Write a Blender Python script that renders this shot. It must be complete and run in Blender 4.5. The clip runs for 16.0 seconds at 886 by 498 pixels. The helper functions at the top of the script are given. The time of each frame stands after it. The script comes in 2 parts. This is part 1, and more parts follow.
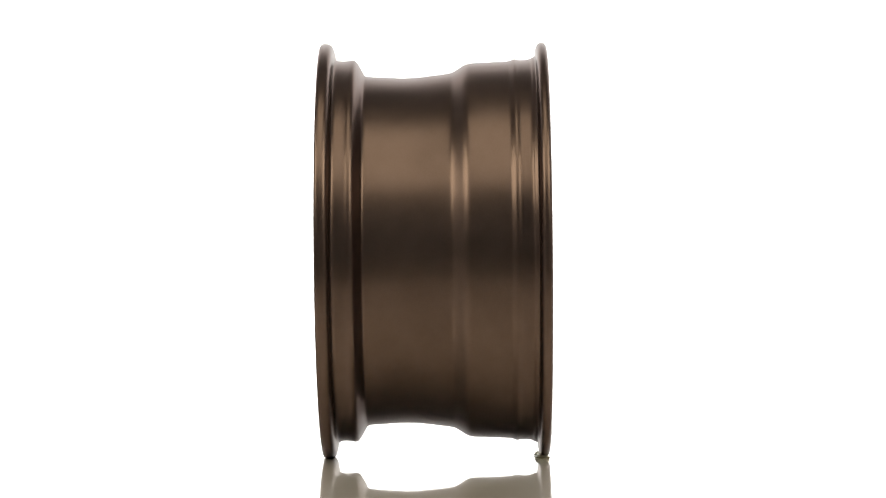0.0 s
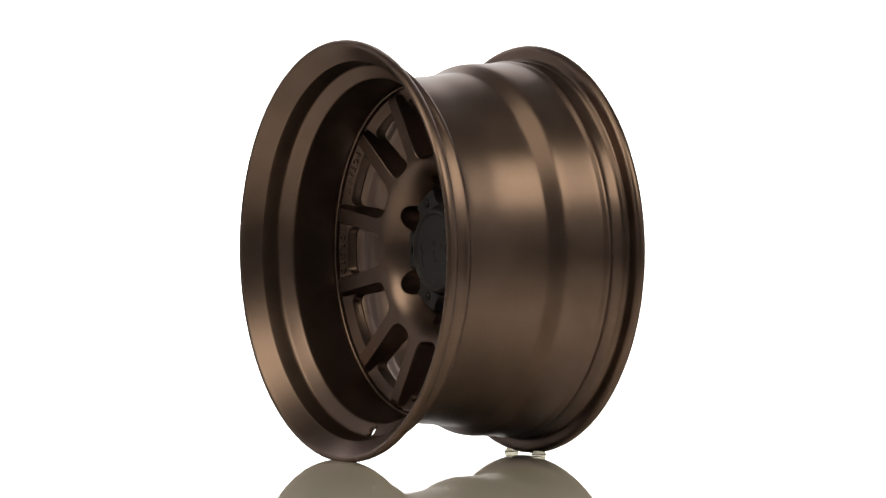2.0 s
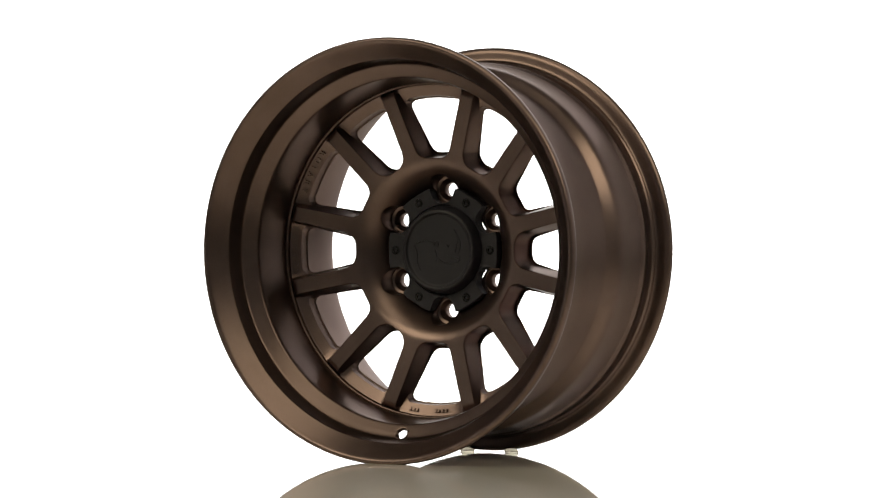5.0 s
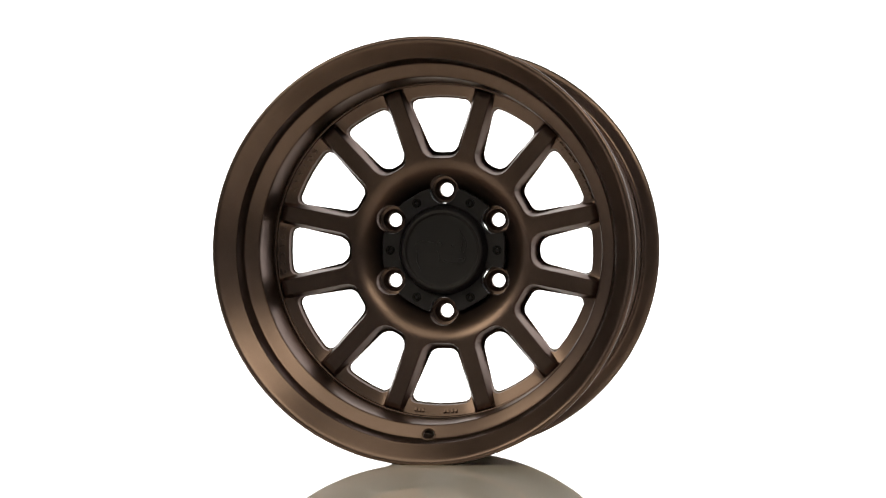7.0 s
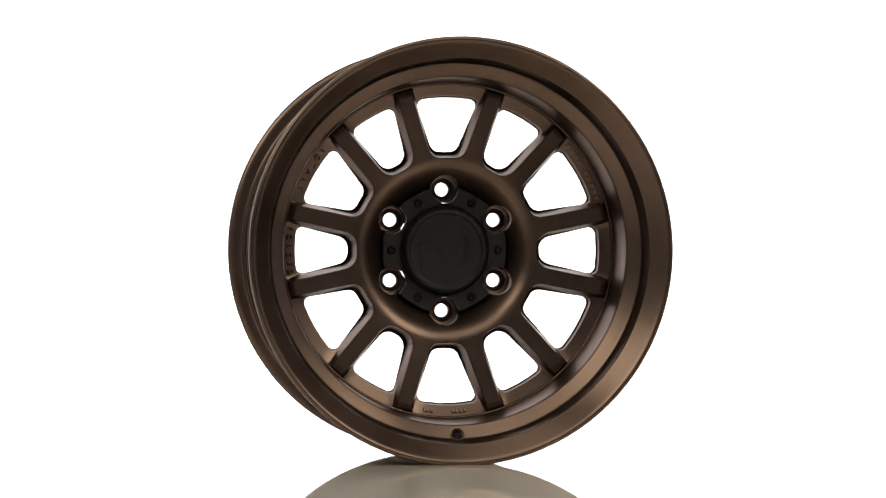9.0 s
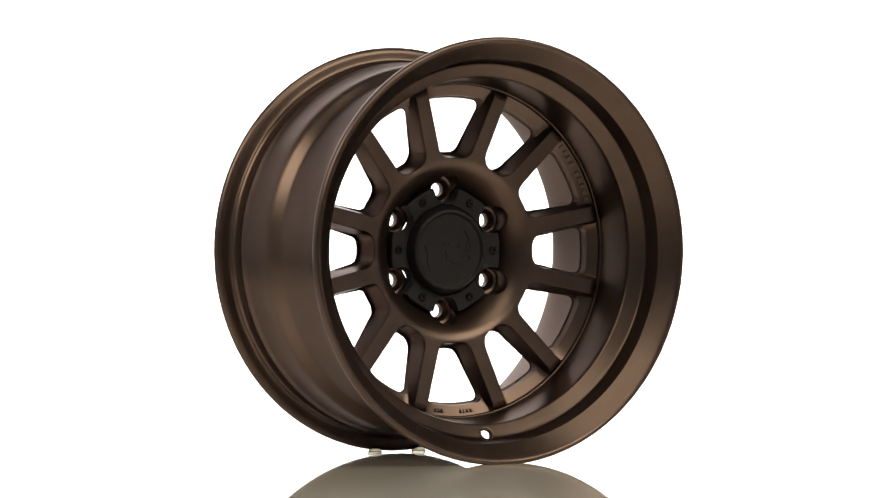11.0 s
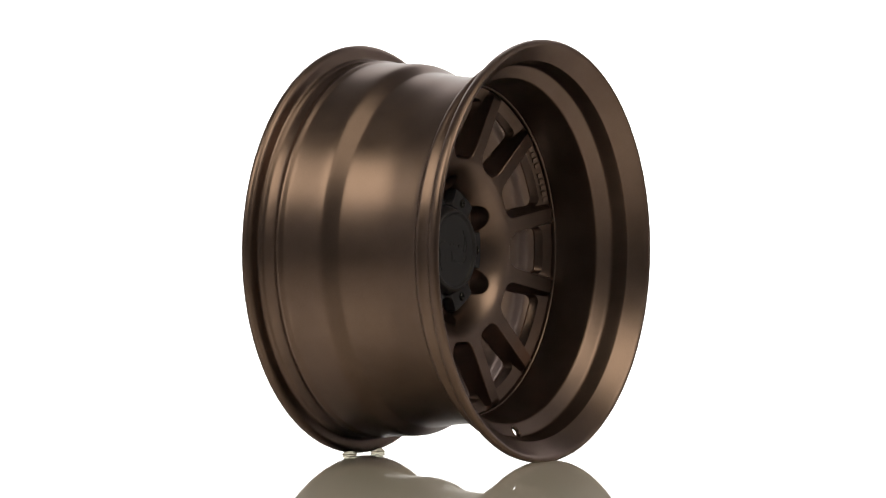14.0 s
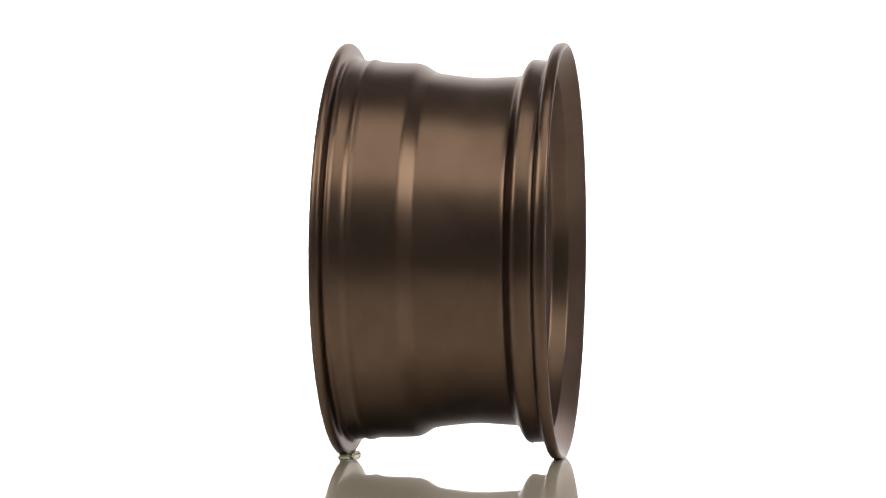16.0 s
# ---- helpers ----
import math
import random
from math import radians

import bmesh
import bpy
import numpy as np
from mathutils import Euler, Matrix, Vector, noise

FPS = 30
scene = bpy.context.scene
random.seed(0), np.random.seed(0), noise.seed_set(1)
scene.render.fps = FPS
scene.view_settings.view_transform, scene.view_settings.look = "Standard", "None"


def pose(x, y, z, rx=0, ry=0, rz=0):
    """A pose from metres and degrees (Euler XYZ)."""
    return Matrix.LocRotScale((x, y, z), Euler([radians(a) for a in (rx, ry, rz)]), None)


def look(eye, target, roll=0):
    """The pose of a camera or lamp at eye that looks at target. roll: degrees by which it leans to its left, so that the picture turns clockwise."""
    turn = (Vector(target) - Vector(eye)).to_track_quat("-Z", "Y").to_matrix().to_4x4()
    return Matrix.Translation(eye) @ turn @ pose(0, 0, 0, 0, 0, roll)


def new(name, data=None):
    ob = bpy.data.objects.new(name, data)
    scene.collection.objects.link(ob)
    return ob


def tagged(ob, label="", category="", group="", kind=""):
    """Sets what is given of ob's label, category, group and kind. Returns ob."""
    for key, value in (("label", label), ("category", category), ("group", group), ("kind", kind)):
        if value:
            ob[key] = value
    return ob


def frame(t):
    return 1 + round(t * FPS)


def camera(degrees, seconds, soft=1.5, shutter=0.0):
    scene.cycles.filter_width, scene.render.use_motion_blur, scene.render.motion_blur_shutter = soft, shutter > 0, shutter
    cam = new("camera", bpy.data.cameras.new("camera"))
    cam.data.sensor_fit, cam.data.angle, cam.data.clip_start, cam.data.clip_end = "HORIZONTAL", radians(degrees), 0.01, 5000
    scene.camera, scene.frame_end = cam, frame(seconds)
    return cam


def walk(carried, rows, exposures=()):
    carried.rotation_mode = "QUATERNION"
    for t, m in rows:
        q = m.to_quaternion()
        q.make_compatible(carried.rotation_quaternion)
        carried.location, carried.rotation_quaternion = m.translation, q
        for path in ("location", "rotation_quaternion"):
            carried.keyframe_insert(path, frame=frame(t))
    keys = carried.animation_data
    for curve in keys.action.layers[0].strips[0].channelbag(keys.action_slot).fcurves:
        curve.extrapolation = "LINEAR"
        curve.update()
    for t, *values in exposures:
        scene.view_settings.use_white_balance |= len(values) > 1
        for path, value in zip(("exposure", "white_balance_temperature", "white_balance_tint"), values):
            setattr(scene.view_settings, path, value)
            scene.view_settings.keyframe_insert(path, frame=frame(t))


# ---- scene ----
# The turntable's axis is the world's z axis; the camera stands still on the -y side.
cam = camera(15.57, 16.0, soft=1.25)
EYE = (-0.0026, -3.661, 0.2340)
VIEW = look(EYE, (-0.0026, 0.0, 0.2353))
walk(cam, [(0.0, VIEW), (16.0, VIEW)], exposures=[(0.0, 0.0), (16.0, 0.0)])

# ---- world and lights ----
world = bpy.data.worlds.new("studio")
scene.world = world
world.use_nodes = True
world.node_tree.nodes["Background"].inputs["Color"].default_value = (0.95, 0.97, 1.0, 1)
world.node_tree.nodes["Background"].inputs["Strength"].default_value = 0.018


def softbox(name, eye, target, width, height, watts, colour):
    lamp = bpy.data.lights.new(name, "AREA")
    lamp.shape, lamp.size, lamp.size_y, lamp.energy, lamp.color = "RECTANGLE", width, height, watts, colour
    ob = new(name, lamp)
    ob.matrix_world = look(eye, target)
    return ob


KEY = (1.0, 0.875, 0.62)
softbox("softbox_west", (-2.35, -1.75, 2.55), (0, 0, 0.25), 2.2, 1.7, 44, KEY)
softbox("softbox_east", (2.35, -1.75, 2.55), (0, 0, 0.25), 2.2, 1.7, 44, KEY)
softbox("softbox_top", (0.0, -1.3, 2.7), (0, 0, 0.25), 1.8, 2.5, 23, KEY)

# ---- materials ----


def material(name):
    m = bpy.data.materials.new(name)
    m.use_nodes = True
    return m, m.node_tree.nodes, m.node_tree.links, m.node_tree.nodes["Principled BSDF"]


def coated(name, low, high, metallic, rough, grain=900.0, relief=0.04, specular=0.5, edge=(1.0, 1.0, 1.0)):
    """A satin coating: two scales of tone, uneven gloss and a fine orange-peel relief."""
    m, nodes, links, bsdf = material(name)
    place = nodes.new("ShaderNodeTexCoord")
    broad = nodes.new("ShaderNodeTexNoise")
    broad.inputs["Scale"].default_value, broad.inputs["Detail"].default_value = 14.0, 4.0
    fine = nodes.new("ShaderNodeTexNoise")
    fine.inputs["Scale"].default_value, fine.inputs["Detail"].default_value = grain, 2.0
    both = nodes.new("ShaderNodeMath")
    both.operation = "MULTIPLY_ADD"
    both.inputs[1].default_value = 0.45
    ramp = nodes.new("ShaderNodeValToRGB")
    ramp.color_ramp.elements[0].position, ramp.color_ramp.elements[1].position = 0.42, 0.95
    ramp.color_ramp.elements[0].color, ramp.color_ramp.elements[1].color = (*low, 1), (*high, 1)
    gloss = nodes.new("ShaderNodeMapRange")
    gloss.inputs["From Min"].default_value, gloss.inputs["From Max"].default_value = 0.3, 0.7
    gloss.inputs["To Min"].default_value, gloss.inputs["To Max"].default_value = rough - 0.03, rough + 0.03
    bump = nodes.new("ShaderNodeBump")
    bump.inputs["Strength"].default_value, bump.inputs["Distance"].default_value = relief, 0.0006
    for tex in (broad, fine):
        links.new(place.outputs["Object"], tex.inputs["Vector"])
    links.new(fine.outputs["Fac"], both.inputs[0])
    links.new(broad.outputs["Fac"], both.inputs[2])
    links.new(both.outputs[0], ramp.inputs["Fac"])
    links.new(ramp.outputs["Color"], bsdf.inputs["Base Color"])
    links.new(broad.outputs["Fac"], gloss.inputs["Value"])
    links.new(gloss.outputs["Result"], bsdf.inputs["Roughness"])
    links.new(fine.outputs["Fac"], bump.inputs["Height"])
    links.new(bump.outputs["Normal"], bsdf.inputs["Normal"])
    bsdf.inputs["Metallic"].default_value = metallic
    bsdf.inputs["Specular IOR Level"].default_value = specular
    bsdf.inputs["Specular Tint"].default_value = (*edge, 1)
    return m


BRONZE = coated("satin_bronze", (0.119, 0.0862, 0.0768), (0.167, 0.1212, 0.1082), 0.95, 0.31, edge=(0.54, 0.53, 0.52))
CAP_BLACK = coated("matte_black", (0.0115, 0.0112, 0.0155), (0.0175, 0.0170, 0.0232), 0.0, 0.5, grain=1500.0, specular=0.35)
SCREW_BLACK = coated("black_oxide_steel", (0.03, 0.03, 0.032), (0.05, 0.05, 0.052), 0.85, 0.24)

CLEAR, _n, _l, _b = material("clear_rubber")
_b.inputs["Base Color"].default_value = (0.80, 0.75, 0.58, 1)
_b.inputs["Roughness"].default_value, _b.inputs["IOR"].default_value = 0.25, 1.15
_b.inputs["Transmission Weight"].default_value = 0.6

FLOOR_WHITE, _n, _l, _b = material("glossy_white_acrylic")
_b.inputs["Base Color"].default_value = (0.72, 0.68, 0.62, 1)
_b.inputs["IOR"].default_value, _b.inputs["Roughness"].default_value = 1.7, 0.38
_b.inputs["Coat Weight"].default_value, _b.inputs["Coat IOR"].default_value = 1.0, 1.5
_t = _n.new("ShaderNodeTexNoise")
_t.inputs["Scale"].default_value = 6.0
_r = _n.new("ShaderNodeMapRange")
_r.inputs["To Min"].default_value, _r.inputs["To Max"].default_value = 0.012, 0.026
_l.new(_t.outputs["Fac"], _r.inputs["Value"])
_l.new(_r.outputs["Result"], _b.inputs["Coat Roughness"])

BACKLIT, _n, _l, _b = material("backlit_white_screen")
_b.inputs["Base Color"].default_value = (0.8, 0.8, 0.8, 1)
_b.inputs["Roughness"].default_value = 0.9
_b.inputs["Emission Color"].default_value = (1.0, 1.0, 1.0, 1)
_b.inputs["Emission Strength"].default_value = 2.4

CEILING = coated("grey_ceiling_paint", (0.16, 0.16, 0.16), (0.20, 0.20, 0.20), 0.0, 0.8, grain=60.0)
WALL = coated("mid_grey_paint", (0.20, 0.20, 0.20), (0.25, 0.25, 0.25), 0.0, 0.85, grain=60.0)
SIDE_WALL = coated("off_white_paint", (0.62, 0.61, 0.59), (0.70, 0.69, 0.67), 0.0, 0.85, grain=60.0)
CONCRETE = coated("dark_grey_screed", (0.05, 0.05, 0.05), (0.09, 0.09, 0.088), 0.0, 0.7, grain=40.0)

# ---- mesh helpers ----


def finish(bm, name, mat, sharp=32.0):
    bmesh.ops.remove_doubles(bm, verts=bm.verts, dist=0.00002)
    bmesh.ops.recalc_face_normals(bm, faces=bm.faces)
    me = bpy.data.meshes.new(name)
    bm.to_mesh(me)
    bm.free()
    me.shade_smooth()
    me.set_sharp_from_angle(angle=radians(sharp))
    me.materials.append(mat)
    return me


def true_front(me):
    """Gives the corners on the disc's turned front their exact normals, so that hub and spokes meet without a crease."""
    out = [Vector(c.vector) for c in me.corner_normals]
    for f in me.polygons:
        if f.normal.y > -0.3:
            continue
        for i in f.loop_indices:
            co = me.vertices[me.loops[i].vertex_index].co
            r = math.hypot(co.x, co.z)
            if abs(-co.y - front_face(r)) < 0.00002:
                d = (front_face(r + 0.0003) - front_face(r - 0.0003)) / 0.0006
                out[i] = Vector((-d * co.x / r, -1.0, -d * co.z / r)).normalized()
    me.normals_split_custom_set(out)


def part(name, bm, mat, parent, label="", sharp=32.0):
    ob = new(name, finish(bm, name, mat, sharp))
    ob.parent = parent
    return tagged(ob, label)


def soften(points, times, closed=True):
    """Corner cutting: rounds the corners of a profile."""
    for _ in range(times):
        out = []
        for (a, b) in zip(points, points[1:] + points[:1]):
            out += [tuple(p * 0.75 + q * 0.25 for p, q in zip(a, b)), tuple(p * 0.25 + q * 0.75 for p, q in zip(a, b))]
        points = out if closed else [points[0], *out[1:-3], points[-1]]
    return points


def revolve(bm, profile, steps, closed=True):
    """Turns a profile of (forward, radius) about the wheel's axle; forward is -y."""
    rings = []
    for i in range(steps):
        a = 2 * math.pi * i / steps
        rings.append([bm.verts.new((r * math.sin(a), -v, r * math.cos(a))) for v, r in profile])
    n = len(profile)
    for i in range(steps):
        p, q = rings[i], rings[(i + 1) % steps]
        for j in range(n if closed else n - 1):
            k = (j + 1) % n
            bm.faces.new((p[j], p[k], q[k], q[j]))
    return rings


def hole_through(me, cutter_bm):
    """The mesh less the cutter's volume."""
    body = new("body", me)
    cut_me = bpy.data.meshes.new("cut")
    cutter_bm.to_mesh(cut_me)
    cutter_bm.free()
    cut = new("cut", cut_me)
    mod = body.modifiers.new("cut", "BOOLEAN")
    mod.operation, mod.object, mod.solver = "DIFFERENCE", cut, "EXACT"
    bpy.context.view_layer.update()
    out = bpy.data.meshes.new_from_object(body.evaluated_get(bpy.context.evaluated_depsgraph_get()))
    bpy.data.objects.remove(body)
    bpy.data.objects.remove(cut)
    bpy.data.meshes.remove(cut_me)
    return out


# ---- the set: floor and backdrop ----


def build_set():
    def slab(name, mat, centre, size, label, category):
        bm = bmesh.new()
        bmesh.ops.create_cube(bm, size=1.0, matrix=Matrix.Translation(centre) @ Matrix.Diagonal((*size, 1)))
        ob = new(name, finish(bm, name, mat))
        tagged(ob, label, category, kind="structure")

    slab("floor", FLOOR_WHITE, (0, 2.35, -0.01), (3.0, 6.3, 0.02), "polished white acrylic sheet with mirror reflections", "floor")
    slab("studio_floor", CONCRETE, (0, -0.2, -0.07), (9.2, 11.8, 0.1), "dark grey studio floor under the acrylic sheet", "floor")
    slab("wall_west", SIDE_WALL, (-4.6, -0.2, 2.2), (0.1, 11.8, 4.5), "plain off-white studio wall", "wall")
    slab("wall_east", SIDE_WALL, (4.6, -0.2, 2.2), (0.1, 11.8, 4.5), "plain off-white studio wall", "wall")
    slab("wall_south", WALL, (0, -6.05, 2.2), (9.2, 0.1, 4.5), "plain mid-grey studio wall", "wall")
    slab("wall_north", WALL, (0, 5.75, 2.2), (9.2, 0.1, 4.5), "plain mid-grey studio wall", "wall")
    slab("ceiling", CEILING, (0, -0.2, 4.5), (9.4, 11.8, 0.1), "plain grey studio ceiling", "ceiling")
    # screen: a sheet that rises behind the floor and bends over at its top
    bm = bmesh.new()
    line = [(5.4, -0.02), (5.5, 0.4), (5.5, 3.2), (5.2, 3.9), (4.6, 4.3)]
    line += [(y + 0.06, z + 0.06) for y, z in reversed(line)]
    ends = [[bm.verts.new((x, y, z)) for y, z in line] for x in (-4.5, 4.5)]
    n = len(line)
    for j in range(n):
        bm.faces.new((ends[0][j], ends[0][(j + 1) % n], ends[1][(j + 1) % n], ends[1][j]))
    for e in ends:
        bm.faces.new(e)
    ob = new("backdrop", finish(bm, "backdrop", BACKLIT))
    tagged(ob, "plain backlit white studio backdrop screen", "backdrop", kind="structure")


build_set()

# ---- the wheel ----
HUB_Z = 0.2340
BARREL = [
    # outside, from the front lip to the back lip
    (0.1372, 0.2278), (0.1386, 0.2300), (0.1383, 0.2322), (0.1362, 0.2341), (0.1310, 0.2342), (0.1265, 0.2330), (0.1242, 0.2295),
    (0.1232, 0.2250), (0.1222, 0.2185), (0.1200, 0.2150), (0.1120, 0.2144), (0.1065, 0.2148), (0.1027, 0.2158),
    (0.0985, 0.2145), (0.0940, 0.2070), (0.0895, 0.1985), (0.0870, 0.1967), (0.0700, 0.1958), (0.0402, 0.1942),
    (0.0115, 0.1974), (-0.0075, 0.2000), (-0.0110, 0.2016), (-0.0165, 0.2050), (-0.0225, 0.2090), (-0.0285, 0.2111), (-0.0500, 0.2118), (-0.0715, 0.2126),
    (-0.0745, 0.2136), (-0.0791, 0.2155), (-0.0830, 0.2142), (-0.0870, 0.2140), (-0.0960, 0.2148), (-0.0985, 0.2168), (-0.1022, 0.2178),
    (-0.1030, 0.2230), (-0.1036, 0.2290), (-0.1065, 0.2332), (-0.1115, 0.2336), (-0.1148, 0.2315), (-0.1160, 0.2260),
    # inside, back to the front
    (-0.1158, 0.2235), (-0.1140, 0.2172), (-0.1100, 0.2120), (-0.0950, 0.2094), (-0.0715, 0.2072), (-0.0330, 0.2058), (-0.0250, 0.2035), (-0.0120, 0.1945),
    (-0.0040, 0.1890), (0.0010, 0.1880), (0.0180, 0.1876), (0.0350, 0.1876), (0.0600, 0.1893), (0.0800, 0.1909), (0.0870, 0.1916), (0.0893, 0.1924),
    (0.0908, 0.1944), (0.0954, 0.2006), (0.0988, 0.2054), (0.1000, 0.2066), (0.1022, 0.2074), (0.1100, 0.2090), (0.1180, 0.2108), (0.1194, 0.2113), (0.1200, 0.2119),
    (0.1208, 0.2127), (0.1230, 0.2147), (0.1290, 0.2202), (0.1345, 0.2252),
]
OUT, PEAK, BACK = 0.1886, 0.0900, -0.0095


def front_face(r):
    """How far forward the disc's front lies at the radius r."""
    level = 0.0255 + 0.180 * (r - 0.108)
    k = max(0.0, min(1.0, (r - 0.0660) / 0.0370))
    tip = max(0.0, (r - 0.1780) / 0.0086)
    return max(-0.0100, level - 0.0360 * (1.0 - math.sin(k * math.pi / 2) ** 0.75) - 0.0080 * tip * tip)


def back_face(r):
    k = max(0.0, (r - PEAK) / (OUT - PEAK))
    return BACK + 0.0302 * k


def ledge_face(r):
    """The recessed ledge round the openings, tilted towards the axle."""
    return min(LEDGE + (r - 0.1810) * 0.55, front_face(r) - 0.0008)


LEDGE = 0.0306


def arc_run(a, b, n):
    """n points from the angle a to the angle b on a circle, as (angle) values."""
    return [a + (b - a) * i / n for i in range(n)]


def rounded_loop(corners, radii, counts, bow_out):
    """A closed outline through four corners with rounded corners, as counts points for each of its four sides.
    Each side begins in the middle of a corner. bow_out: the radius of the arc that the second side follows."""
    chains = []
    n = len(corners)
    arcs = []
    for i in range(n):
        p, a, b = Vector(corners[i]), Vector(corners[i - 1]), Vector(corners[(i + 1) % n])
        u, w = (a - p).normalized(), (b - p).normalized()
        half = u.angle(w) / 2
        d = radii[i] / math.tan(half)
        mid = p + (u + w).normalized() * (radii[i] / math.sin(half))
        s, e = p + u * d, p + w * d
        pts = []
        a0 = math.atan2(s.y - mid.y, s.x - mid.x)
        turn = math.atan2(e.y - mid.y, e.x - mid.x) - a0
        turn = (turn + math.pi) % (2 * math.pi) - math.pi
        for k in range(17):
            t = a0 + turn * k / 16
            pts.append(Vector((mid.x + radii[i] * math.cos(t), mid.y + radii[i] * math.sin(t))))
        arcs.append(pts)
    out = []
    for i in range(n):
        chain = arcs[i][8:] + arcs[(i + 1) % n][:9]
        if i == 1 and bow_out:
            s, e = arcs[i][-1], arcs[(i + 1) % n][0]
            extra = []
            for k in range(1, 16):
                q = s.lerp(e, k / 16)
                sag = math.sqrt(max(0.0, bow_out ** 2 - q.x ** 2)) - math.sqrt(max(0.0, bow_out ** 2 - s.x ** 2))
                extra.append(Vector((q.x, q.y + sag)))
            chain = arcs[i][8:] + extra + arcs[(i + 1) % n][:9]
        length = [0.0]
        for p, q in zip(chain, chain[1:]):
            length.append(length[-1] + (q - p).length)
        j = 0
        for k in range(counts[i]):
            want = length[-1] * k / counts[i]
            while length[j + 1] < want:
                j += 1
            t = (want - length[j]) / max(1e-9, length[j + 1] - length[j])
            out.append(chain[j].lerp(chain[j + 1], t))
    return out


SIDE, RIM, NECK = 16, 14, 12


def window_cell(bm, centre, wide):
    """One opening with the halves of the spokes beside it. Local x runs clockwise, local y outwards; side, rim, side, neck."""
    counts = (SIDE, RIM, SIDE, NECK)
    half_in, half_out = radians(15.0), radians(16.9 if wide else 13.1)

    def polar(r, a):
        return Vector((r * math.sin(a), r * math.cos(a)))

    def line(p, q, n):
        return [p.lerp(q, k / n) for k in range(n)]

    edge = line(polar(PEAK, -half_in), polar(OUT, -half_out), SIDE)
    edge += [polar(OUT, a) for a in arc_run(-half_out, half_out, RIM)]
    edge += line(polar(OUT, half_out), polar(PEAK, half_in), SIDE)
    edge += [polar(PEAK, a) for a in arc_run(half_in, -half_in, NECK)]
    if wide:
        ni, no, yi, yo, rc_in = 0.0190, 0.0461, 0.1028, 0.1828, 0.0138
    else:
        ni, no, yi, yo, rc_in = 0.0184, 0.0363, 0.1013, 0.1848, 0.0165
    hi = 0.1716 if wide else 0.1722

    def outline(inset, y_out, rc, bow):
        top = y_out
        k = (top - yi) / (yo - yi)
        w_in, w_out = ni - inset, ni + (no - ni) * k - inset
        return rounded_loop([(-w_in, yi + inset * 1.5), (-w_out, top), (w_out, top), (w_in, yi + inset * 1.5)],
                            [rc_in - inset * 0.5, rc, rc, rc_in - inset * 0.5], counts, bow)

    loops = []
    brim = outline(0.0, yo, 0.0022, OUT - 0.0004)
    for k in range(9):
        t = k / 8
        ring = [p.lerp(q, t) for p, q in zip(edge, brim)]
        loops.append([(p.x, p.y, front_face(p.length)) for p in ring])
    for inset, drop in ((0.0001, 0.0001), (0.0004, 0.0004), (0.0007, 0.0011)):
        ring = outline(inset, yo - inset * 0.3, 0.0022, OUT - 0.0004)
        loops.append([(p.x, p.y, front_face(p.length) - drop) for p in ring])
    lip = loops[-1]
    ring = outline(0.0042, yo - 0.0008, 0.0022, OUT - 0.0004)
    foot = [(p.x, p.y, ledge_face(p.length)) for p in ring]
    for t in (0.08, 0.5, 0.92):
        loops.append([tuple(a + (b - a) * t for a, b in zip(p, q)) for p, q in zip(lip, foot)])
    loops.append(foot)
    for inset, drop in ((0.00425, 0.0), (0.00435, 0.0003), (0.00445, 0.0010), (0.0053, 0.0400)):
        ring = outline(inset, hi - (inset - 0.00425) * 0.6, 0.0070, 0.1747)
        loops.append([(p.x, p.y, max(ledge_face(p.length) - drop, back_face(p.length))) for p in ring])
    ring = outline(0.0056, hi - 0.0020, 0.0070, 0.1742)
    loops.append([(p.x, p.y, back_face(p.length)) for p in ring])
    loops.append([(p.x, p.y, back_face(p.length)) for p in edge])
    c, s = math.cos(centre), math.sin(centre)
    rows = [[bm.verts.new((x * c + y * s, -v, -x * s + y * c)) for x, y, v in lp] for lp in loops]
    n = len(rows[0])
    for p, q in zip(rows, rows[1:]):
        for i in range(n):
            j = (i + 1) % n
            bm.faces.new((p[i], p[j], q[j], q[i]))


LUG_R, BORE, HUB_BACK = 0.0686, 0.0537, -0.0262


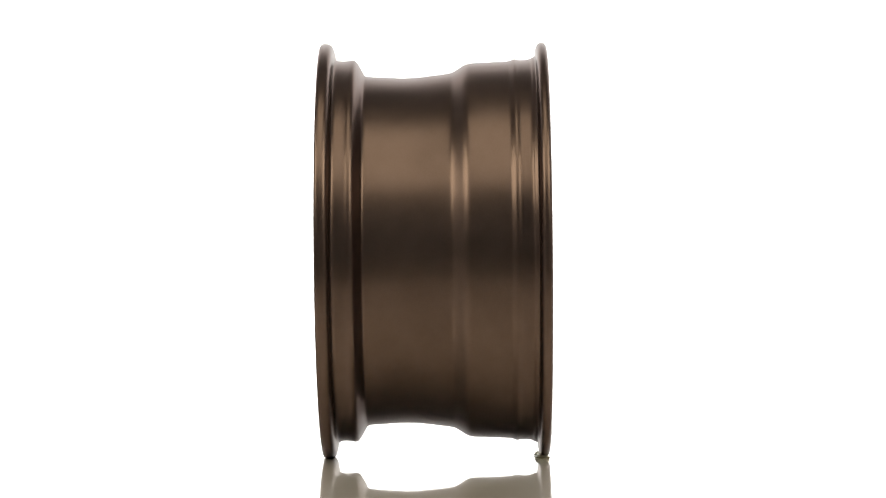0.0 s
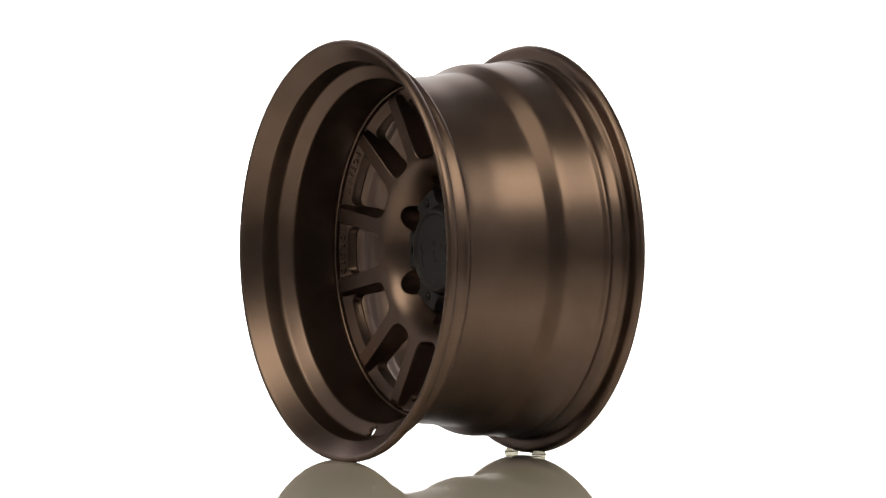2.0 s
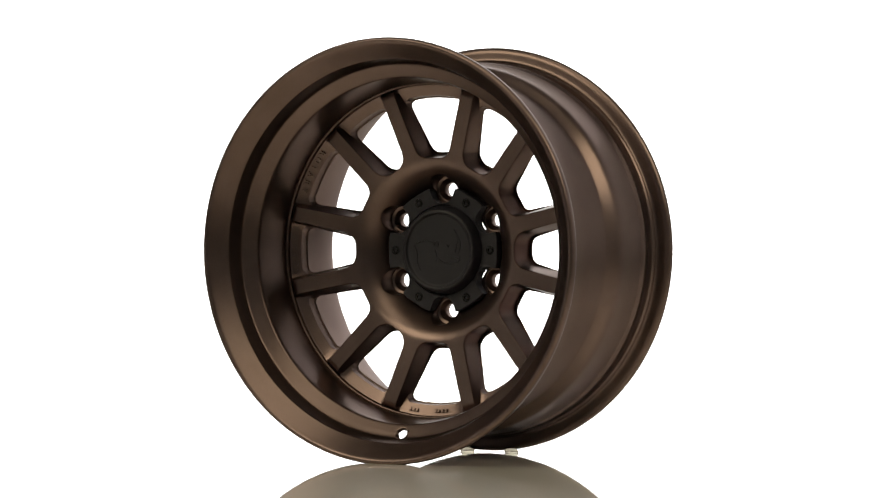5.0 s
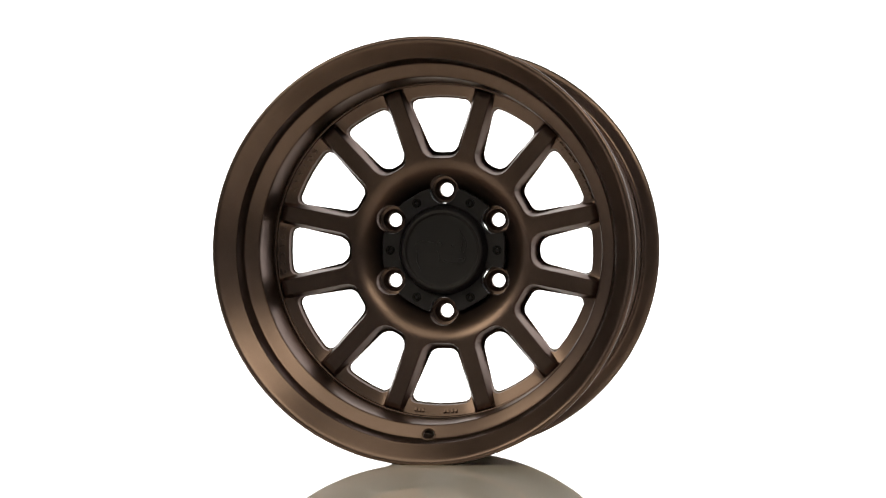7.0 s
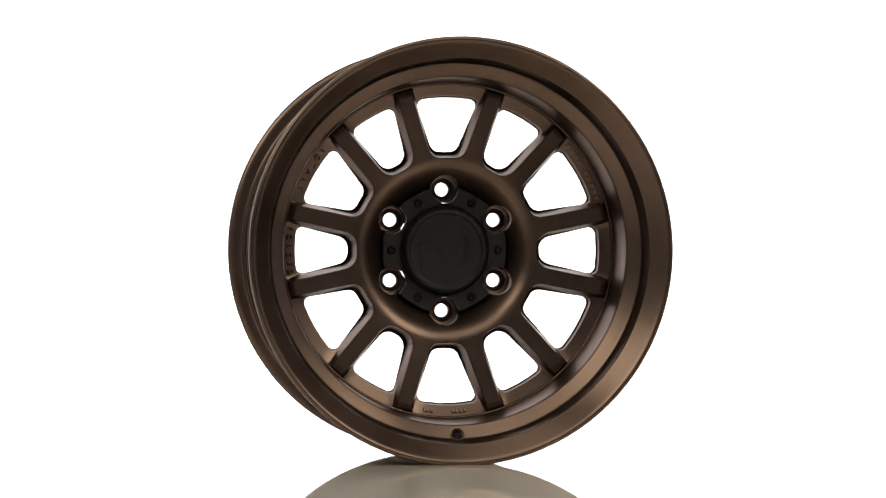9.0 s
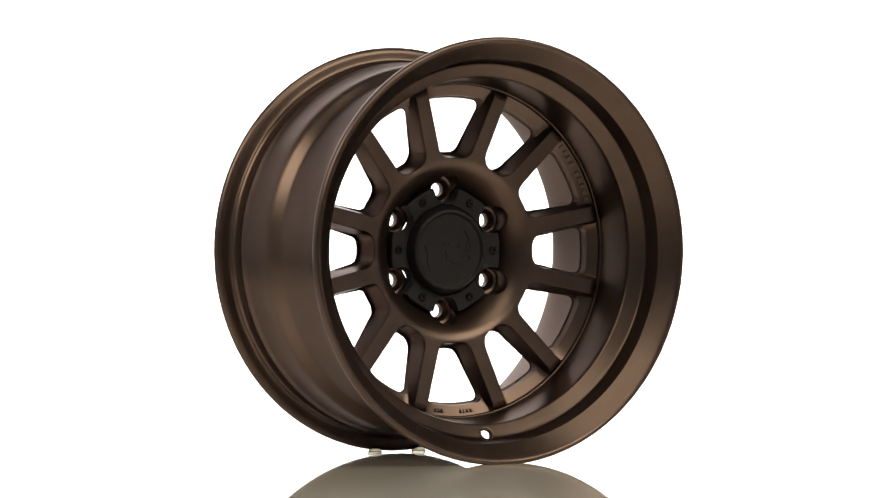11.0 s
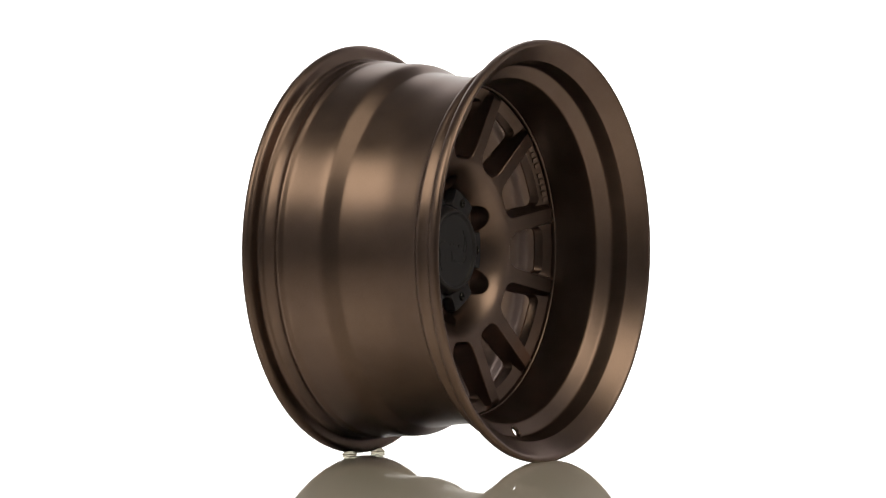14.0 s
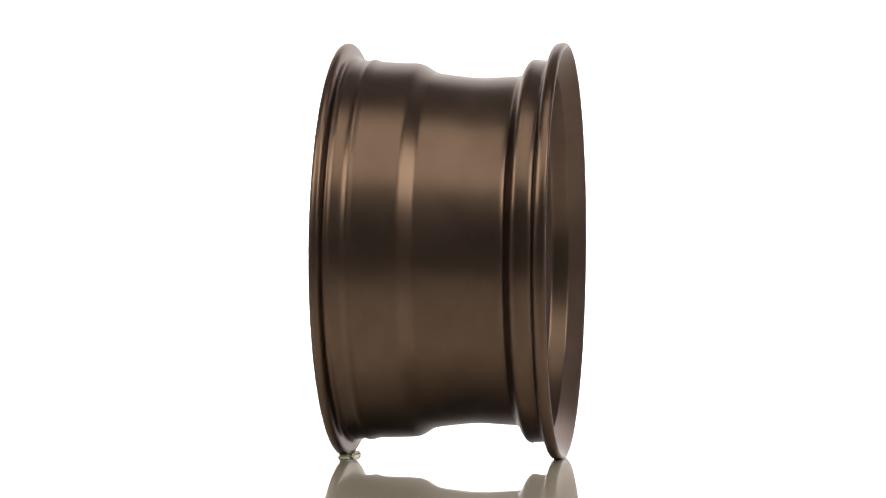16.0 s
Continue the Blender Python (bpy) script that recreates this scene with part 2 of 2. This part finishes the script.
def lug_cell(bm, centre):
    """A sixth of the hub round its wheel-nut hole, with a counterbored pocket."""
    half = radians(30.0)

    def polar(r, a):
        return Vector((r * math.sin(a), r * math.cos(a)))

    outer = [polar(PEAK, a) for a in arc_run(-half, half, 24)]
    right = [polar(PEAK, half).lerp(polar(BORE, half), k / 8) for k in range(8)]
    inner = [polar(BORE, a) for a in arc_run(half, -half, 24)]
    left = [polar(BORE, -half).lerp(polar(PEAK, -half), k / 8) for k in range(8)]
    edge = outer + right + inner + left
    mid = Vector((0.0, LUG_R))

    def circle(r):
        out = []
        for p in edge:
            d = p - mid
            d.normalize()
            tight = min(r, 0.0134)
            out.append(mid + d * (r - (r - tight) * min(1.0, max(0.0, 0.4 - 1.6 * d.y))))
        return out

    pocket, floor_v = circle(0.0168), -0.0120
    loops = []
    for k in range(11):
        ring = [p.lerp(q, k / 10) for p, q in zip(edge, pocket)]
        loops.append([(p.x, p.y, front_face(p.length)) for p in ring])
    for r, drop in ((0.0163, 0.0006), (0.0160, 0.0016)):
        loops.append([(p.x, p.y, max(front_face(p.length) - drop, floor_v)) for p in circle(r)])
    for r, v in ((0.0156, floor_v + 0.0004), (0.0150, floor_v), (0.0128, floor_v), (0.0124, floor_v - 0.0003), (0.0120, floor_v - 0.0010), (0.0084, floor_v - 0.0046),
                 (0.0078, floor_v - 0.0053), (0.0077, floor_v - 0.0060), (0.0077, HUB_BACK + 0.0005), (0.0080, HUB_BACK), (0.0115, HUB_BACK), (0.0122, HUB_BACK)):
        loops.append([(p.x, p.y, v) for p in circle(r)])
    loops.append([(p.x, p.y, HUB_BACK) for p in edge])
    loops.append([(p.x, p.y, BACK if p.length > PEAK - 0.0001 else HUB_BACK) for p in edge])
    c, s = math.cos(centre), math.sin(centre)
    rows = [[bm.verts.new((x * c + y * s, -v, -x * s + y * c)) for x, y, v in lp] for lp in loops]
    n = len(rows[0])
    for p, q in zip(rows, rows[1:]):
        for i in range(n):
            j = (i + 1) % n
            bm.faces.new((p[i], p[j], q[j], q[i]))
    # the bore's wall
    i0, i1 = 32, 56
    for i in range(i0, i1):
        bm.faces.new((rows[0][i], rows[0][i + 1], rows[-1][i + 1], rows[-1][i]))


def tube(bm, axis_from, axis_to, r, steps=32):
    """A capped cylinder between two points."""
    a, b = Vector(axis_from), Vector(axis_to)
    m = Matrix.Translation((a + b) / 2) @ (b - a).to_track_quat("Z", "Y").to_matrix().to_4x4()
    bmesh.ops.create_cone(bm, cap_ends=True, segments=steps, radius1=r, radius2=r, depth=(b - a).length, matrix=m)


def text_mesh(words, size, thick):
    cu = bpy.data.curves.new("words", "FONT")
    cu.body, cu.size, cu.extrude, cu.align_x, cu.align_y = words, size, thick, "CENTER", "CENTER"
    ob = new("words", cu)
    bpy.context.view_layer.update()
    me = bpy.data.meshes.new_from_object(ob.evaluated_get(bpy.context.evaluated_depsgraph_get()))
    bpy.data.objects.remove(ob)
    bpy.data.curves.remove(cu)
    return me


def on_ledge(angle, r, v):
    """A pose for flat lettering that reads clockwise round the disc: x along the rim, y outwards, z towards the front."""
    a = radians(angle)
    right = Vector((math.cos(a), 0, -math.sin(a)))
    up = Vector((math.sin(a), 0, math.cos(a)))
    out = Vector((0, -1, 0))
    tilt = Matrix.Rotation(math.atan(0.55), 4, "X")
    m = Matrix((right, up, out)).transposed().to_4x4() @ tilt
    return Matrix.Translation(up * r + out * v) @ m


def lettering(name, words, start, step, r, v, size, parent, label, inward=False):
    """Raised letters set one by one round the rim."""
    bm = bmesh.new()
    for i, ch in enumerate(words):
        me = text_mesh(ch, size, 0.0009)
        m = on_ledge(start + step * i, r, v)
        if inward:
            m = m @ pose(0, 0, 0, 0, 0, 180)
        me.transform(m)
        bm.from_mesh(me)
        bpy.data.meshes.remove(me)
    return part(name, bm, BRONZE, parent, label, 25)


def raised_bar(angle, r, wide, high):
    bm = bmesh.new()
    bmesh.ops.create_cube(bm, size=1.0, matrix=on_ledge(angle, r, LEDGE + 0.0003) @ Matrix.Diagonal((wide, high, 0.0013, 1)))
    bmesh.ops.bevel(bm, geom=bm.edges[:], offset=0.0003, segments=1, affect="EDGES")
    part("raised_marking", bm, BRONZE, wheel)


def build_wheel():
    root = new("wheel")
    root.empty_display_size = 0.05
    tagged(root, "satin bronze deep-lip alloy car wheel standing upright on the floor", "wheel")
    # barrel with its valve hole
    bm = bmesh.new()
    revolve(bm, soften(BARREL, 2), 192)
    me = finish(bm, "barrel", BRONZE, 40)
    cut = bmesh.new()
    tube(cut, (0.0003, -0.075, -0.2028), (0.0003, -0.112, -0.2018), 0.0063, 28)
    me = hole_through(me, cut)
    me.set_sharp_from_angle(angle=radians(40))
    barrel = new("barrel", me)
    barrel.parent = root
    tagged(barrel, "satin bronze rim barrel with a deep outer lip")
    # rounded collar round the valve hole
    bm = bmesh.new()
    prof = [(0.0060, -0.0030), (0.0060, -0.0004), (0.0066, 0.0004), (0.0072, 0.0012), (0.0080, 0.0013), (0.0086, 0.0006), (0.0088, -0.0010)]
    m = Matrix.Translation((0.0003, -0.0962, -0.2020)) @ Vector((0, -0.82, 0.57)).to_track_quat("Z", "Y").to_matrix().to_4x4()
    rings = [[bm.verts.new(m @ Vector((r * math.cos(a), r * math.sin(a), z))) for r, z in prof] for a in (2 * math.pi * i / 28 for i in range(28))]
    for i in range(28):
        for j in range(len(prof) - 1):
            bm.faces.new((rings[i][j], rings[i][j + 1], rings[(i + 1) % 28][j + 1], rings[(i + 1) % 28][j]))
    part("valve_hole_collar", bm, BRONZE, barrel, "round raised collar of the valve hole")
    # raised ring where the disc meets the barrel
    bm = bmesh.new()
    revolve(bm, soften([(0.0362, 0.1890), (0.0366, 0.1876), (0.0364, 0.1866), (0.0356, 0.1859), (0.0340, 0.1856), (0.0300, 0.1856), (0.0250, 0.1856), (0.0250, 0.1890)], 1), 160)
    part("disc_edge_ring", bm, BRONZE, root, "thin raised bronze ring round the disc")
    # spokes: cut the ring of openings along their middles
    bm = bmesh.new()
    for k in range(12):
        window_cell(bm, radians(30.0 * k), k % 2 == 0)
    bmesh.ops.remove_doubles(bm, verts=bm.verts, dist=0.00002)
    bmesh.ops.recalc_face_normals(bm, faces=bm.faces)
    bm.verts.index_update()
    by = {}
    for f in bm.faces:
        c = f.calc_center_median()
        by.setdefault(int((math.degrees(math.atan2(c.x, c.z)) % 360.0) // 30.0), []).append(f)
    for k in sorted(by):
        one = bmesh.new()
        seen = {}
        for f in by[k]:
            for v in f.verts:
                if v.index not in seen:
                    seen[v.index] = one.verts.new(v.co)
            one.faces.new([seen[v.index] for v in f.verts])
        true_front(part("spoke", one, BRONZE, root).data)
    bm.free()
    # hub
    bm = bmesh.new()
    for k in range(6):
        lug_cell(bm, radians(60.0 * k))
    true_front(part("hub", bm, BRONZE, root, "dished bronze hub with six wheel-nut holes", 38).data)
    return root


def build_cap(root):
    """The bolted-on black hub cap: a scalloped ring, a raised disc and six screws."""
    bm = bmesh.new()
    steps = 240
    mid = LUG_R

    def reach(a):
        """The ring's outer radius at the angle a: flat lobes, and round bites at the wheel nuts."""
        k = (math.degrees(a) + 30.0) % 60.0 - 30.0
        lobe = (math.degrees(a) % 60.0) - 30.0
        flat = min(0.0712, 0.0702 / math.cos(radians(lobe)))
        t = radians(k)
        h = mid * math.sin(t)
        if abs(h) < 0.0157:
            flat = min(flat, mid * math.cos(t) - math.sqrt(0.0157 ** 2 - h * h))
        return max(0.0518, flat)

    rows = []
    for i in range(steps):
        a = 2 * math.pi * i / steps
        R = reach(a)
        prof = [(0.0505, -0.0004), (0.0505, 0.0030), (0.0512, 0.0036), (max(0.0514, R - 0.0010), 0.0046), (R - 0.0002, 0.0040), (R, 0.0030), (R, -0.0080 if R > 0.0560 else -0.0090)]
        rows.append([bm.verts.new((r * math.sin(a), -v, r * math.cos(a))) for r, v in prof])
    for i in range(steps):
        p, q = rows[i], rows[(i + 1) % steps]
        for j in range(6):
            bm.faces.new((p[j], p[j + 1], q[j + 1], q[j]))
    cap = part("center_cap", bm, CAP_BLACK, root, "matte black scalloped hub cap ring", 30)
    # the raised disc
    bm = bmesh.new()
    prof = [(0.0120, 0.0), (0.0120, 0.0385), (0.0121, 0.0400), (0.0128, 0.0410), (0.0140, 0.0414), (0.0148, 0.0422), (0.0150, 0.0436),
            (0.0144, 0.0452), (0.0120, 0.0468), (0.0060, 0.0482), (0.0030, 0.0500), (-0.0035, 0.0513), (-0.0040, 0.0505), (-0.0040, 0.0450)]
    revolve(bm, prof, 120, closed=False)
    disc = part("cap_disc", bm, CAP_BLACK, cap, "matte black round cap face with a raised rim", 40)
    # screws in the lobes
    for k in range(6):
        a = radians(30.0 + 60.0 * k)
        place = Vector((0.0612 * math.sin(a), -0.0040, 0.0612 * math.cos(a)))
        bm = bmesh.new()
        prof = [(0.0004, 0.0052), (0.0008, 0.0050), (0.0008, 0.0043), (0.0002, 0.0042), (0.0002, 0.0039), (0.0014, 0.0038), (0.0019, 0.0033),
                (0.0019, 0.0023), (0.0015, 0.0019), (-0.0006, 0.0018), (-0.0007, 0.0)]
        revolve(bm, prof, 24, closed=False)
        for v in bm.verts:
            v.co += place
        part("screw", bm, SCREW_BLACK, cap, "black socket-head screw")
    # plain raised outlines of the worn emblem
    shapes = [
        [(-0.0322, 0.0060), (-0.0201, 0.0121), (-0.0081, 0.0083)],
        [(-0.0322, 0.0060), (-0.0277, -0.0031), (-0.0295, -0.0125), (-0.0242, -0.0229)],
        [(-0.0067, 0.0050), (-0.0045, 0.0108), (0.0000, 0.0070), (-0.0020, 0.0040)],
        [(-0.0054, 0.0000), (-0.0030, -0.0060), (-0.0035, -0.0129)],
        [(0.0000, -0.0104), (0.0054, -0.0142), (0.0175, -0.0152), (0.0260, -0.0125), (0.0268, -0.0063)],
        [(0.0193, 0.0233), (0.0242, 0.0125), (0.0207, -0.0021)],
        [(0.0193, 0.0233), (0.0290, 0.0080), (0.0242, -0.0042)],
        [(0.0100, 0.0063), (0.0112, 0.0020), (0.0130, 0.0065)],
        [(0.0180, -0.0090), (0.0220, -0.0085), (0.0250, -0.0100)],
        [(0.0104, -0.0046), (0.0116, -0.0050)],
    ]
    for shape in shapes:
        pts = soften(shape, 3, closed=False)
        bm = bmesh.new()
        rows = []
        for i, (x, z) in enumerate(pts):
            a, b = pts[max(0, i - 1)], pts[min(len(pts) - 1, i + 1)]
            d = Vector((b[0] - a[0], b[1] - a[1])).normalized()
            s = Vector((-d.y, d.x)) * 0.0007
            rows.append([bm.verts.new((x + s.x * e, -0.0120 - up, z + s.y * e)) for e, up in ((-1, -0.0002), (-0.5, 0.0007), (0.5, 0.0007), (1, -0.0002))])
        for p, q in zip(rows, rows[1:]):
            for j in range(3):
                bm.faces.new((p[j], p[j + 1], q[j + 1], q[j]))
        part("emblem_line", bm, CAP_BLACK, cap)
    return cap


wheel = build_wheel()
build_cap(wheel)
lettering("raised_lettering", "ROTARY", 308.0, -3.1, 0.1800, LEDGE + 0.0002, 0.0092, wheel, "small raised bronze letters", True)
lettering("raised_lettering", "FORGED", 277.8, -3.1, 0.1800, LEDGE + 0.0002, 0.0092, wheel, "small raised bronze letters", True)
for k in range(5):
    raised_bar(47.0 + 2.45 * k, 0.1800, 0.0052, 0.0058)
    raised_bar(61.0 + 2.45 * k, 0.1800, 0.0052, 0.0058)
for turn in (174.0, 175.5, 177.0, 178.2, 186.0, 187.3, 188.6):
    raised_bar(turn, 0.1800, 0.0030, 0.0042)

# the parts lie round the axle; the wheel leans a little forward and stands off the turntable's axis
LEAN = Matrix.Translation((-0.0024, 0.0, HUB_Z)) @ pose(0, 0, 0, 0.5, 0, 0)
for child in wheel.children:
    inset = pose(0, 0, 0) if child.name.startswith("barrel") else pose(0.001, 0, 0)
    child.matrix_basis = LEAN @ inset @ child.matrix_basis


def bumper(side):
    root = new("bumper_foot")
    tagged(root, "small clear rubber bumper foot under the wheel's rear lip", "rubber foot", group="feet under the wheel")
    bm = bmesh.new()
    prof = [(0.0, 0.0), (0.0074, 0.0), (0.0083, 0.0005), (0.0087, 0.0012), (0.0084, 0.0019), (0.0076, 0.0024), (0.0072, 0.0030), (0.0068, 0.0042), (0.0052, 0.0051), (0.0, 0.0053)]
    m = Matrix.Translation((-0.0024 + side * 0.0290, 0.1090, 0.0))
    rings = [[bm.verts.new(m @ Vector((r * math.cos(a), r * math.sin(a), z))) for r, z in prof] for a in (2 * math.pi * i / 32 for i in range(32))]
    for i in range(32):
        for j in range(len(prof) - 1):
            bm.faces.new((rings[i][j], rings[i][j + 1], rings[(i + 1) % 32][j + 1], rings[(i + 1) % 32][j]))
    part("pad", bm, CLEAR, root, "clear yellowish rubber pad", 50)
    return root


feet = [bumper(-1), bumper(1)]

# ---- the turntable's motion ----
TURN = [(0.0, 90.4), (0.1, 84.4), (0.2, 79.4), (0.3, 76.95), (0.4, 75.2), (0.5, 73.3), (1.0, 68.15), (1.5, 63.25), (2.0, 58.4), (2.5, 53.5),
        (3.0, 48.6), (3.5, 43.75), (4.0, 38.9), (6.5, 14.8), (7.0, 10.0), (7.5, 5.3), (8.0, 0.5), (8.5, -4.5), (9.0, -9.3),
        (11.5, -34.6), (12.0, -39.1), (12.5, -43.6), (13.0, -48.25), (13.5, -52.95), (14.0, -57.7), (14.5, -62.5), (15.0, -67.3),
        (15.5, -72.1), (15.6, -73.3), (15.7, -74.6), (15.8, -76.8), (15.9, -79.0), (16.0, -82.1)]


def motions():
    rows = [(t, pose(0, 0, 0, 0, 0, -a)) for t, a in TURN]
    for thing in (wheel, *feet):
        walk(thing, rows)


motions()
